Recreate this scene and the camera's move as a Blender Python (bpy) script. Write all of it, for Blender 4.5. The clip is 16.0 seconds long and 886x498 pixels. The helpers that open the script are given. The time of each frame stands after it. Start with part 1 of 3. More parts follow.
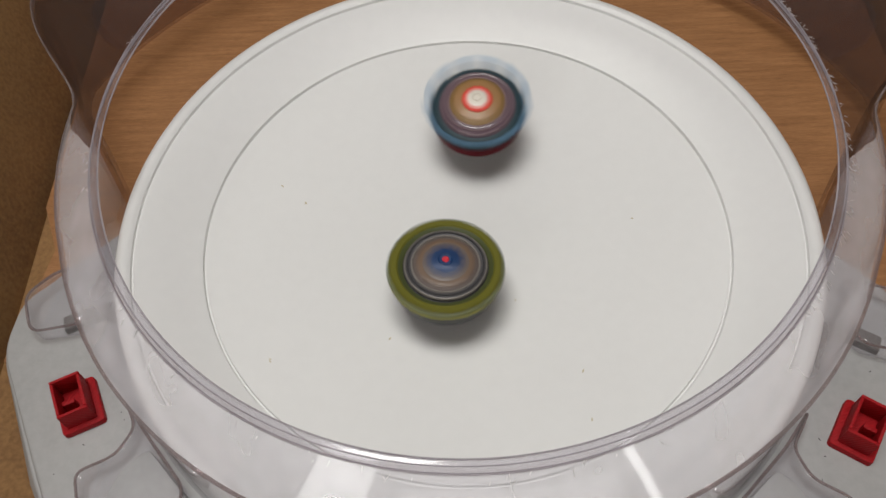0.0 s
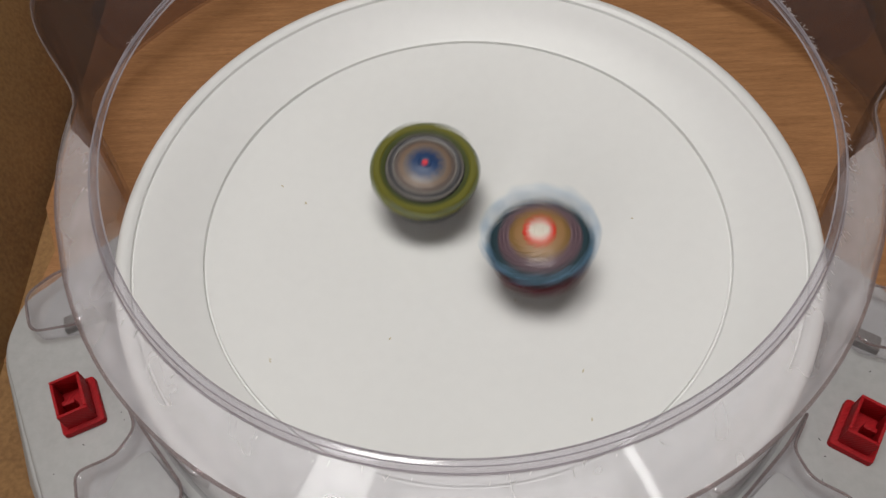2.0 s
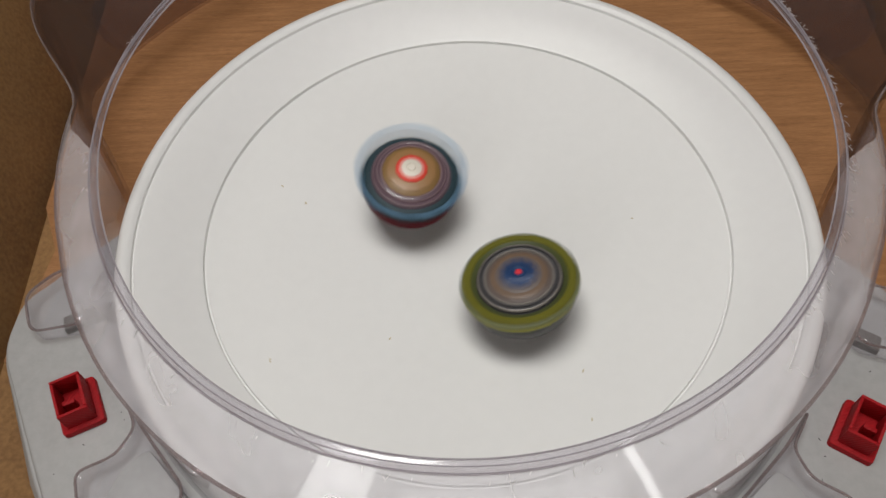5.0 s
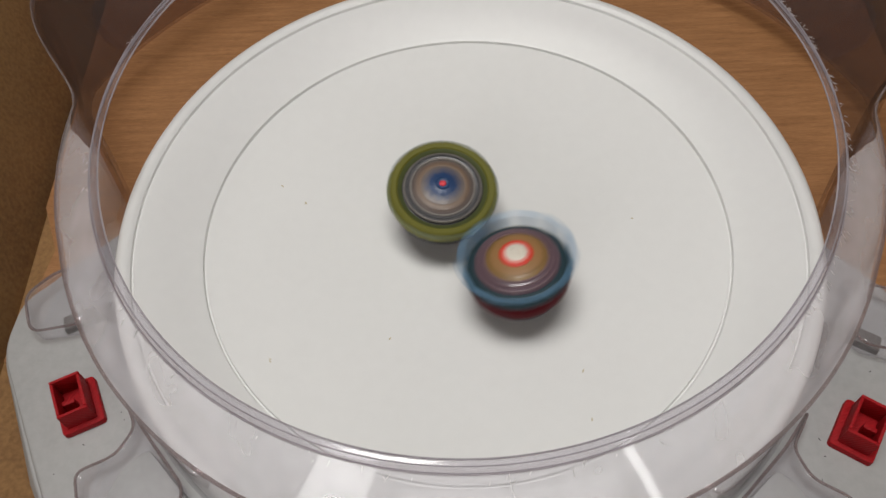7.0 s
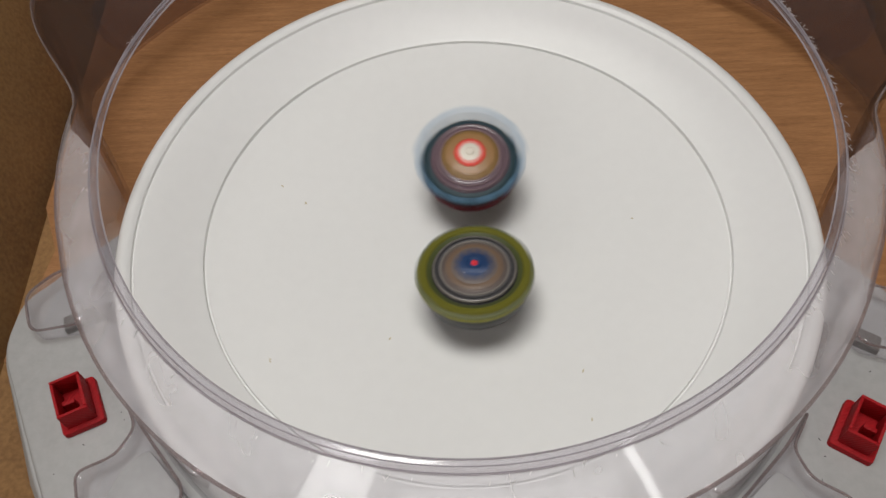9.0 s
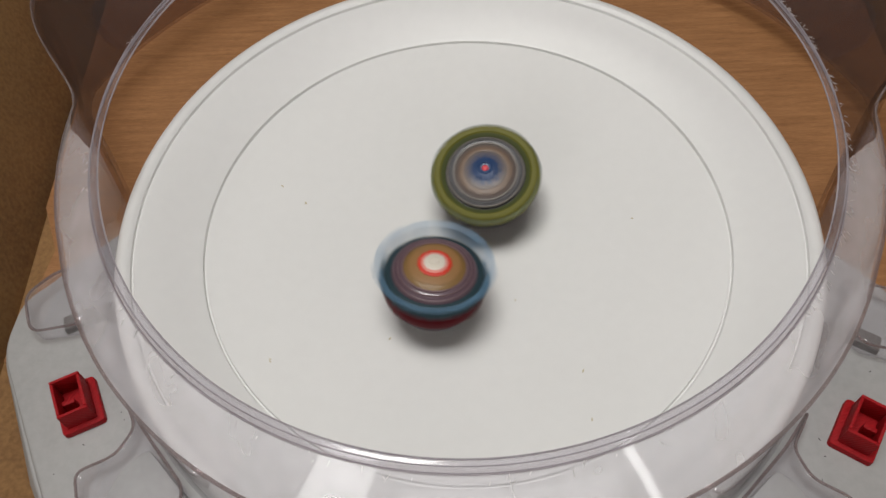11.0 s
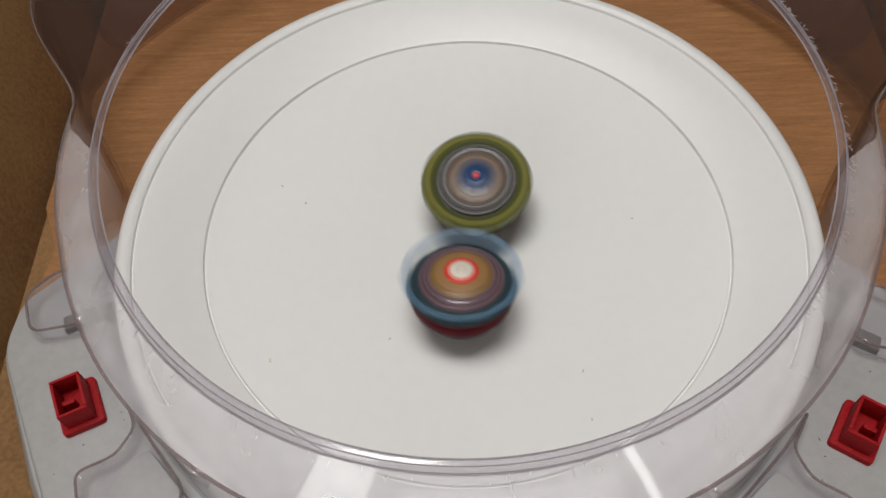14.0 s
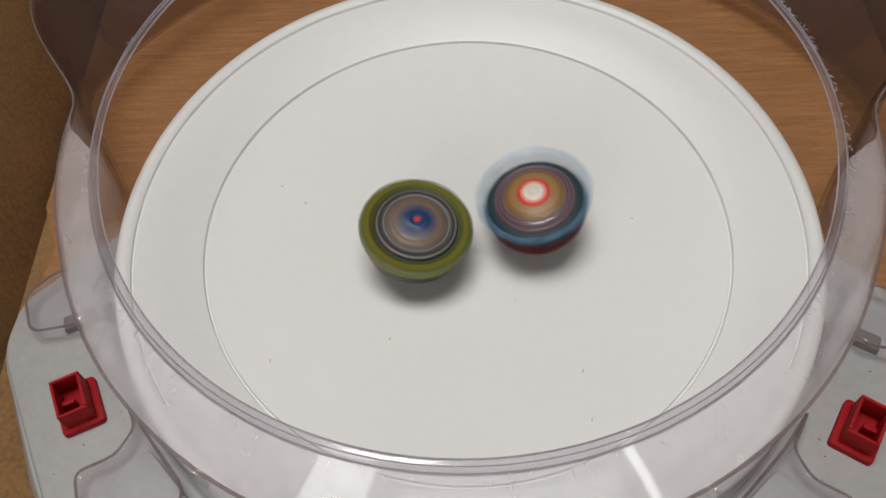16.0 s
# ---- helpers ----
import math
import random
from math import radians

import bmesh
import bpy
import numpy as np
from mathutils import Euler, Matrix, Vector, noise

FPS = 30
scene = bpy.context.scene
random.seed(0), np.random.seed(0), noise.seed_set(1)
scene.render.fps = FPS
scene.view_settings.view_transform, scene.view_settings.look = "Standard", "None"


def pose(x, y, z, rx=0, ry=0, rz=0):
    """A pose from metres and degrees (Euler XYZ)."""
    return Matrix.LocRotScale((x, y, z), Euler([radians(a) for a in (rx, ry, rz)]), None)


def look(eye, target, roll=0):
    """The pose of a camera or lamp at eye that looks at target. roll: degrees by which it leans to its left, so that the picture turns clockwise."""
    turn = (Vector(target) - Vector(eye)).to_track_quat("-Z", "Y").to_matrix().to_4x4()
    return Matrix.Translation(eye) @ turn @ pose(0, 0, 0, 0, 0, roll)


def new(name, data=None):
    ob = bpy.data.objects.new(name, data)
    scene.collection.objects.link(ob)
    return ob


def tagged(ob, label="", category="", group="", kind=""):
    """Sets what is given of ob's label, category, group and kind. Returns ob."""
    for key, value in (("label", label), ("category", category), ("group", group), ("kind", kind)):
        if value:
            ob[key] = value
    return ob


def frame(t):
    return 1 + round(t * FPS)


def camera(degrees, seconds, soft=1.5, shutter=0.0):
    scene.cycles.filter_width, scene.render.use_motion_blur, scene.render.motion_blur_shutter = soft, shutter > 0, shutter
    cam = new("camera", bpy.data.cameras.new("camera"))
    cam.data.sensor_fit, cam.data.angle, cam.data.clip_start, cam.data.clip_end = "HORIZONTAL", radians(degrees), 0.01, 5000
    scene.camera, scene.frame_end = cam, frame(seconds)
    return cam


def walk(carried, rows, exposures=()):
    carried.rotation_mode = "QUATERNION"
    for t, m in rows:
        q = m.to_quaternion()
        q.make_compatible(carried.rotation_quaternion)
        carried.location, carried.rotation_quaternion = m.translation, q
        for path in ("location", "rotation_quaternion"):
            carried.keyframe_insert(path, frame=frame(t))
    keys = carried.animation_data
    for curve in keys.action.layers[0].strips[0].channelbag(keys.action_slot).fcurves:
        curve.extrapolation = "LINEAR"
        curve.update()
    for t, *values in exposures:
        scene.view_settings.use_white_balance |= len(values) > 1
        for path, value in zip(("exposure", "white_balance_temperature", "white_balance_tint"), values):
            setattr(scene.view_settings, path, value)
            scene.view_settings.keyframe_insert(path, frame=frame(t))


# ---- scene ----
EYE = Vector((0.0, -0.20152, 0.30366))
AIM = Vector((-0.0095927, -0.0095632, -0.00073689))
cam = camera(55, 16.0, shutter=0.7)
CAM_POSE = look(EYE, AIM, roll=-3.85395)
walk(cam, [(0.0, CAM_POSE), (16.0, CAM_POSE)])

# ---------------------------------------------------------------- light
world = bpy.data.worlds.new("room_light")
scene.world = world
world.use_nodes = True
world.node_tree.nodes["Background"].inputs["Color"].default_value = (1.0, 0.985, 0.97, 1)
world.node_tree.nodes["Background"].inputs["Strength"].default_value = 0.03
scene.view_settings.exposure = 0.0


def area_lamp(name, eye, target, size, watts, colour):
    data = bpy.data.lights.new(name, "AREA")
    data.shape, data.size, data.energy, data.color = "DISK", size, watts, colour
    ob = new(name, data)
    ob.matrix_basis = look(eye, target)
    return ob


area_lamp("ceiling_lamp", (-0.24, 0.06, 1.75), (0, 0, 0), 0.66, 15.4, (1.0, 0.98, 0.95))
area_lamp("ceiling_lamp", (0.20, -0.02, 1.75), (0, 0, 0), 0.36, 5.3, (1.0, 0.98, 0.95))


# ---------------------------------------------------------------- materials
def srgb(r, g, b):
    return tuple((v / 255 / 12.92 if v <= 10 else ((v / 255 + 0.055) / 1.055) ** 2.4) for v in (r, g, b)) + (1.0,)


def material(name, colour, rough=0.5, metal=0.0, var=0.12, scale=40.0, bump=0.0, bump_scale=400.0,
             stretch=(1, 1, 1), coat=0.0, second=None, fine=None):
    """Plain surface with variation at two scales and a fine relief."""
    m = bpy.data.materials.new(name)
    m.use_nodes = True
    n, l = m.node_tree.nodes, m.node_tree.links
    b = n["Principled BSDF"]
    co = n.new("ShaderNodeTexCoord")
    mp = n.new("ShaderNodeMapping")
    mp.inputs["Scale"].default_value = stretch
    l.new(co.outputs["Object"], mp.inputs["Vector"])
    big = n.new("ShaderNodeTexNoise")
    big.inputs["Scale"].default_value, big.inputs["Detail"].default_value = scale, 6
    small = n.new("ShaderNodeTexNoise")
    small.inputs["Scale"].default_value = fine or scale * 14
    small.inputs["Detail"].default_value = 4
    l.new(mp.outputs[0], big.inputs["Vector"])
    l.new(mp.outputs[0], small.inputs["Vector"])
    add = n.new("ShaderNodeMath")
    add.operation = "ADD"
    l.new(big.outputs["Fac"], add.inputs[0])
    l.new(small.outputs["Fac"], add.inputs[1])
    ramp = n.new("ShaderNodeValToRGB")
    dark = second or tuple(c * (1 - var) for c in colour[:3]) + (1,)
    ramp.color_ramp.elements[0].color, ramp.color_ramp.elements[0].position = dark, 0.36
    ramp.color_ramp.elements[1].color, ramp.color_ramp.elements[1].position = colour, 0.64
    half = n.new("ShaderNodeMath")
    half.operation = "MULTIPLY"
    half.inputs[1].default_value = 0.5
    l.new(add.outputs[0], half.inputs[0])
    l.new(half.outputs[0], ramp.inputs["Fac"])
    l.new(ramp.outputs[0], b.inputs["Base Color"])
    rr = n.new("ShaderNodeMapRange")
    rr.inputs["To Min"].default_value, rr.inputs["To Max"].default_value = max(0.02, rough - 0.08), min(1, rough + 0.08)
    l.new(big.outputs["Fac"], rr.inputs["Value"])
    l.new(rr.outputs[0], b.inputs["Roughness"])
    b.inputs["Metallic"].default_value, b.inputs["Coat Weight"].default_value = metal, coat
    b.inputs["Coat Roughness"].default_value = 0.12
    if bump:
        t = n.new("ShaderNodeTexNoise")
        t.inputs["Scale"].default_value, t.inputs["Detail"].default_value = bump_scale, 5
        l.new(mp.outputs[0], t.inputs["Vector"])
        bp = n.new("ShaderNodeBump")
        bp.inputs["Strength"].default_value, bp.inputs["Distance"].default_value = bump, 0.0006
        l.new(t.outputs["Fac"], bp.inputs["Height"])
        l.new(bp.outputs[0], b.inputs["Normal"])
    return m


def clear_plastic(name, tint, rough=0.06, haze=0.03, shade=(0.62, 0.58, 0.62, 1)):
    """Thin clear plastic: see-through, with a sheen that grows at grazing angles and a diffuse haze."""
    m = bpy.data.materials.new(name)
    m.use_nodes = True
    n, l = m.node_tree.nodes, m.node_tree.links
    n.remove(n["Principled BSDF"])
    out = n["Material Output"]
    tr = n.new("ShaderNodeBsdfTransparent")
    tr.inputs["Color"].default_value = tint
    df = n.new("ShaderNodeBsdfDiffuse")
    df.inputs["Color"].default_value = shade
    gl = n.new("ShaderNodeBsdfGlossy")
    gl.inputs["Roughness"].default_value = rough
    co = n.new("ShaderNodeTexCoord")
    ns = n.new("ShaderNodeTexNoise")
    ns.inputs["Scale"].default_value, ns.inputs["Detail"].default_value = 40, 2
    l.new(co.outputs["Object"], ns.inputs["Vector"])
    bp = n.new("ShaderNodeBump")
    bp.inputs["Strength"].default_value, bp.inputs["Distance"].default_value = 0.09, 0.001
    l.new(ns.outputs["Fac"], bp.inputs["Height"])
    l.new(bp.outputs[0], gl.inputs["Normal"])
    hz = n.new("ShaderNodeMapRange")
    hz.inputs["From Min"].default_value, hz.inputs["From Max"].default_value = 0.1, 0.9
    hz.inputs["To Min"].default_value, hz.inputs["To Max"].default_value = haze * 0.6, haze * 1.6
    l.new(ns.outputs["Fac"], hz.inputs["Value"])
    mix = n.new("ShaderNodeMixShader")
    l.new(hz.outputs[0], mix.inputs[0])
    l.new(tr.outputs[0], mix.inputs[1])
    l.new(df.outputs[0], mix.inputs[2])
    lw = n.new("ShaderNodeLayerWeight")
    lw.inputs["Blend"].default_value = 0.5
    pw = n.new("ShaderNodeMath")
    pw.operation = "POWER"
    pw.inputs[1].default_value = 4.0
    l.new(lw.outputs["Facing"], pw.inputs[0])
    fr = n.new("ShaderNodeMapRange")
    fr.inputs["To Min"].default_value, fr.inputs["To Max"].default_value = 0.085, 0.75
    l.new(pw.outputs[0], fr.inputs["Value"])
    top = n.new("ShaderNodeMixShader")
    l.new(fr.outputs[0], top.inputs[0])
    l.new(mix.outputs[0], top.inputs[1])
    l.new(gl.outputs[0], top.inputs[2])
    l.new(top.outputs[0], out.inputs["Surface"])
    return m


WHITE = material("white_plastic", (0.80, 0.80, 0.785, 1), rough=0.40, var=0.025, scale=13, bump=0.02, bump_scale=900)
# darker copy of the white plastic: the cover's shade put into the colour
WING_SHADED = material("white_plastic_shaded", (0.42, 0.42, 0.417, 1), rough=0.5, var=0.14, scale=22, bump=0.05, bump_scale=900)
RED_PRINT = material("red_printed_plastic", (0.40, 0.005, 0.010, 1), rough=0.62, var=0.3, scale=60)
# dark grey that paints the shade inside the base slots
SLOT_SHADE_GREY = material("slot_shade_grey", (0.16, 0.145, 0.14, 1), rough=0.6, var=0.2, scale=80)


def layered(m, scale, strength):
    """Adds the fine ridges of a layered print to a material."""
    n, l = m.node_tree.nodes, m.node_tree.links
    co = n.new("ShaderNodeTexCoord")
    wv = n.new("ShaderNodeTexWave")
    wv.bands_direction = "DIAGONAL"
    wv.inputs["Scale"].default_value, wv.inputs["Distortion"].default_value = scale, 1.5
    l.new(co.outputs["Object"], wv.inputs["Vector"])
    bp = n.new("ShaderNodeBump")
    bp.inputs["Strength"].default_value, bp.inputs["Distance"].default_value = strength, 0.0004
    l.new(wv.outputs["Fac"], bp.inputs["Height"])
    l.new(bp.outputs[0], n["Principled BSDF"].inputs["Normal"])


layered(RED_PRINT, 380, 0.3)
RED_PRINT.node_tree.nodes["Principled BSDF"].inputs["Specular IOR Level"].default_value = 0.25
WOOD = material("wood_board", (0.42, 0.205, 0.083, 1), rough=0.55, second=(0.25, 0.112, 0.042, 1), scale=20,
                stretch=(2.0, 24, 6), bump=0.35, bump_scale=90, fine=140)
TABLE_WOOD = material("table_wood", (0.25, 0.14, 0.07, 1), rough=0.5, second=(0.16, 0.085, 0.04, 1), scale=5, stretch=(3, 20, 5))
CARD = material("cardboard", (0.31, 0.170, 0.064, 1), rough=0.85, second=(0.185, 0.093, 0.034, 1), scale=14, bump=0.4, bump_scale=420, fine=520)
# strong haze: frosting, and a pale colour standing in for reflected light
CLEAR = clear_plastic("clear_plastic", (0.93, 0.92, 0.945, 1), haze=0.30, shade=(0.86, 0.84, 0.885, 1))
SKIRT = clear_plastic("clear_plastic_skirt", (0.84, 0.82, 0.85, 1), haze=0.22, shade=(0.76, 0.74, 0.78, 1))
# clear hood: its dark reflections are put into the tint
HOOD = clear_plastic("hood_dark_tint", (0.50, 0.45, 0.47, 1), haze=0.012, shade=(0.7, 0.68, 0.72, 1))
# tint darkened so the back wall throws a deeper band of shadow
BACK_SKIRT = clear_plastic("back_skirt_dark_tint", (0.66, 0.60, 0.61, 1), haze=0.03, shade=(0.7, 0.68, 0.72, 1))
CLEAR_RIM = clear_plastic("clear_plastic_rim", (0.93, 0.915, 0.945, 1), haze=0.05, rough=0.08, shade=(0.9, 0.88, 0.92, 1))
CLEAR_EDGE = clear_plastic("clear_plastic_edge", (0.68, 0.64, 0.68, 1), haze=0.5, rough=0.07, shade=(0.52, 0.48, 0.51, 1))
CLEAR_BEAD = clear_plastic("clear_plastic_bead", (0.60, 0.52, 0.52, 1), haze=0.22, rough=0.08, shade=(0.52, 0.46, 0.46, 1))
CLEAR_TAB = clear_plastic("clear_plastic_tab", (0.94, 0.93, 0.945, 1), haze=0.06, shade=(0.85, 0.83, 0.86, 1))
WALL_PAINT = material("wall_paint", (0.34, 0.33, 0.32, 1), rough=0.9, var=0.06, scale=2)
CARPET = material("room_floor", (0.16, 0.12, 0.09, 1), rough=0.95, var=0.3, scale=8)
SPECK = material("crumb", (0.60, 0.53, 0.36, 1), rough=0.8, scale=400)
SCUFF = material("scuff_white", (0.58, 0.56, 0.57, 1), rough=0.7, scale=300)
DARK_SPECK = material("dark_speck", (0.05, 0.045, 0.04, 1), rough=0.9, scale=400)


# emissive surface for the added panes behind the camera
def pane_light(name, strength):
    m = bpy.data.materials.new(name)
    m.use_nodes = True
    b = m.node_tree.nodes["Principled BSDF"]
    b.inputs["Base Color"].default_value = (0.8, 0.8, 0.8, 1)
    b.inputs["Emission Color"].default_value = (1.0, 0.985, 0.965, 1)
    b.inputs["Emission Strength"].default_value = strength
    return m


def plastic(name, r, g, b, rough=0.45, metal=0.0, coat=0.12, var=0.2):
    return material(name, srgb(r, g, b), rough=rough, metal=metal, coat=coat, var=var, scale=150)


# ---------------------------------------------------------------- mesh helpers
def part(name, bm, mat, parent=None, label="", smooth=True):
    bm.normal_update()
    me = bpy.data.meshes.new(name)
    bm.to_mesh(me)
    bm.free()
    me.materials.append(mat)
    if smooth:
        for p in me.polygons:
            p.use_smooth = True
        me.set_sharp_from_angle(angle=radians(38))
    ob = new(name, me)
    if parent:
        ob.parent = parent
    if label:
        ob["label"] = label
    return ob


def lathe(profile, seg=96, closed=False, wobble=None):
    """A body turned about z from (r, z) pairs; wobble(angle, r, z) may return another (r, z)."""
    bm = bmesh.new()
    rings = []
    for r, z in profile:
        if r < 1e-6:
            rings.append([bm.verts.new((0, 0, z))])
            continue
        ring = []
        for k in range(seg):
            a = 2 * math.pi * k / seg
            rr, zz = wobble(a, r, z) if wobble else (r, z)
            ring.append(bm.verts.new((rr * math.cos(a), rr * math.sin(a), zz)))
        rings.append(ring)
    pairs = list(zip(rings, rings[1:]))
    if closed:
        pairs.append((rings[-1], rings[0]))
    for a, b in pairs:
        for k in range(seg):
            j = (k + 1) % seg
            if len(a) == 1 and len(b) == 1:
                continue
            if len(a) == 1:
                bm.faces.new((a[0], b[k], b[j]))
            elif len(b) == 1:
                bm.faces.new((a[k], b[0], a[j]))
            else:
                bm.faces.new((a[k], b[k], b[j], a[j]))
    bmesh.ops.recalc_face_normals(bm, faces=bm.faces)
    return bm


def rounded(points, radius, steps=6):
    """The outline of a polygon with rounded corners."""
    out, n = [], len(points)
    for i in range(n):
        p, q, s = Vector(points[i - 1]), Vector(points[i]), Vector(points[(i + 1) % n])
        a, b = (p - q), (s - q)
        d = min(radius, a.length * 0.45, b.length * 0.45)
        a, b = q + a.normalized() * d, q + b.normalized() * d
        for k in range(steps + 1):
            t = k / steps
            out.append(tuple((1 - t) ** 2 * a + 2 * t * (1 - t) * q + t * t * b))
    return out


def prism(outline, z0, z1, bevel=0.0, flare=0.0, segments=2):
    """A plate of that outline from z0 up to z1; flare: by how much the foot stands wider."""
    bm = bmesh.new()
    mid = sum((Vector(p) for p in outline), Vector((0, 0))) / len(outline)
    low = [bm.verts.new((*(Vector(p) + (Vector(p) - mid).normalized() * flare), z0)) for p in outline]
    top = [bm.verts.new((*p, z1)) for p in outline]
    bm.faces.new(top)
    bm.faces.new(low[::-1])
    for i in range(len(top)):
        j = (i + 1) % len(top)
        bm.faces.new((low[i], low[j], top[j], top[i]))
    bmesh.ops.recalc_face_normals(bm, faces=bm.faces)
    if bevel:
        edges = [e for e in bm.edges if all(abs(v.co.z - z1) < 1e-7 for v in e.verts)]
        bmesh.ops.bevel(bm, geom=edges, offset=bevel, segments=segments, profile=0.5, affect="EDGES")
    return bm


def box(x0, x1, y0, y1, z0, z1, bevel=0.0):
    bm = bmesh.new()
    bmesh.ops.create_cube(bm, size=1)
    for v in bm.verts:
        v.co = Vector((x0 + (v.co.x + 0.5) * (x1 - x0), y0 + (v.co.y + 0.5) * (y1 - y0), z0 + (v.co.z + 0.5) * (z1 - z0)))
    if bevel:
        bmesh.ops.bevel(bm, geom=bm.edges[:], offset=bevel, segments=2, profile=0.5, affect="EDGES")
    return bm


def empty(name, m, label, category, group="", kind=""):
    ob = new(name)
    ob.matrix_basis = m
    return tagged(ob, label, category, group, kind)


TABLE_Z = -0.018
YAW = -3.0

# ---------------------------------------------------------------- the setting
board_outline = [(-0.1500, -0.262), (0.2160, -0.262), (0.2160, 0.2340), (-0.1975, 0.2340), (-0.1972, 0.0300), (-0.1870, 0.0060), (-0.1960, -0.049),
                 (-0.1880, -0.0535), (-0.1800, -0.0520), (-0.1500, -0.0560)]
floor_board = part("board", prism(board_outline, TABLE_Z - 0.0055, TABLE_Z, 0.0006), WOOD)
tagged(floor_board, "orange-brown wood-grain board under the arena", "board", kind="structure")
table = part("table_top", box(-0.9, 0.9, -0.7, 0.7, TABLE_Z - 0.05, TABLE_Z - 0.0105, 0.002), TABLE_WOOD)
for x, y in ((-0.82, -0.62), (0.82, -0.62), (-0.82, 0.62), (0.82, 0.62)):
    part("table_leg", box(x - 0.03, x + 0.03, y - 0.03, y + 0.03, -0.7595, TABLE_Z - 0.0505, 0.003), TABLE_WOOD, table)
tagged(table, "brown wooden table top under the cardboard box", "table", kind="structure")

room_floor = part("floor", box(-2, 2, -2, 2, -0.80, -0.76), CARPET)
tagged(room_floor, "dark brown room floor below the table", "floor", kind="structure")
for name, b in (("wall_north", (-2, 2, 2, 2.1, -0.76, 1.9)), ("wall_east", (2, 2.1, -2, 2, -0.76, 1.9)), ("wall_west", (-2.1, -2, -2, 2, -0.76, 1.9))):
    tagged(part(name, box(*b), WALL_PAINT), "plain pale painted room wall", "wall", kind="structure")
tagged(part("ceiling", box(-2.1, 2.1, -2.1, 2.1, 1.9, 2.0), WALL_PAINT), "plain pale ceiling", "ceiling", kind="structure")

# the wall behind the camera, with added glowing panes: left, right, bottom, top and brightness
GLOW_PANES = (("glow_pane_1", -1.48, -0.80, -0.40, 1.85, 3.6), ("glow_pane_2", -0.60, 1.28, -0.40, 1.15, 0.8), ("glow_pane_3", 1.42, 1.60, -0.40, 1.85, 5.5))
wall_south = empty("wall_south", pose(0, 0, 0), "pale painted wall with three added glowing panes", "wall", kind="structure")
for x0, x1, z0, z1 in ((-2, 2, -0.76, -0.40), (-2, 2, 1.85, 1.9), (-2, -1.48, -0.40, 1.85), (-0.80, -0.60, -0.40, 1.85), (1.28, 1.42, -0.40, 1.85),
                       (1.60, 2, -0.40, 1.85), (-0.60, 1.28, 1.15, 1.85)):
    part("wall_piece", box(x0, x1, -2.1, -2, z0, z1), WALL_PAINT, wall_south)
# unseen panes, added to put streaks and brightness into the guard's reflections
for name, x0, x1, z0, z1, glow in GLOW_PANES:
    pane_holder = empty(name, pose(0, 0, 0), "unseen glowing pane that feeds reflections in the guard", "window", kind="structure")
    part("pane", box(x0 + 0.03, x1 - 0.03, -2.06, -2.05, z0 + 0.03, z1 - 0.03), pane_light("pane_light_" + name, glow), pane_holder)
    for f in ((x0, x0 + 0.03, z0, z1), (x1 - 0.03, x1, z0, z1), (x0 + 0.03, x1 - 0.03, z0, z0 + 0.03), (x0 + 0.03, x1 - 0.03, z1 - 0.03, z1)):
        part("pane_frame", box(f[0] + 0.001, f[1] - 0.001, -2.07, -2.03, f[2] + 0.001, f[3] - 0.001), WALL_PAINT, pane_holder)

# ---------------------------------------------------------------- cardboard box round the arena
carton = empty("cardboard_box", pose(0, 0, TABLE_Z - 0.0105), "open brown cardboard box around the arena", "box")
part("bottom", box(-0.2480, 0.2300, -0.288, 0.2440, 0, 0.0048, 0.0005), CARD, carton)
for x, lean in ((-0.2015, -20), (0.2205, 20)):
    panel = part("side_panel", box(-0.0025, 0.0025, -0.2740, 0.2350, -0.003, 0.166, 0.001), CARD, carton)
    panel.matrix_basis = pose(x, 0, 0.005, 0, lean, 0)
# unseen flap, added to block low light from the front panes
part("front_light_block", box(-0.2035, 0.2225, -0.2800, -0.2750, 0.005, 0.1000, 0.001), CARD, carton)
part("back_panel", box(-0.2035, 0.2225, 0.2360, 0.2410, 0.005, 0.17, 0.001), CARD, carton)

# ---------------------------------------------------------------- arena
GROOVE_R, DEPTH = 0.1115, 0.008


def floor_z(x, y):
    return -DEPTH * max(0.0, 1 - (x * x + y * y) / GROOVE_R ** 2)


arena = empty("battle_arena", pose(0, 0, 0, 0, 0, YAW), "white plastic spinning-top arena with a shallow round dish", "arena")
bowl = [(0, -DEPTH)] + [(GROOVE_R * k / 14, -DEPTH * (1 - (k / 14) ** 2)) for k in range(1, 14)]
bowl += [(0.1106, -0.0001), (0.1110, -0.0016), (0.1116, -0.0016), (0.1120, 0.0001), (0.1126, 0.0004), (0.1136, 0.0007),
         (0.125, 0.0049), (0.1379, 0.0090), (0.1383, 0.0081), (0.1388, 0.0081), (0.1392, 0.0095), (0.1400, 0.0100), (0.1410, 0.0106),
         (0.1430, 0.0106), (0.1448, 0.0098), (0.1460, 0.0082), (0.1466, 0.0058), (0.1470, -0.004), (0.1478, TABLE_Z + 0.0004),
         (0.1450, TABLE_Z + 0.0004), (0.1440, 0.004)]
part("dish", lathe(bowl, 192), WHITE, arena, "white glossy dish with a raised rounded rim")


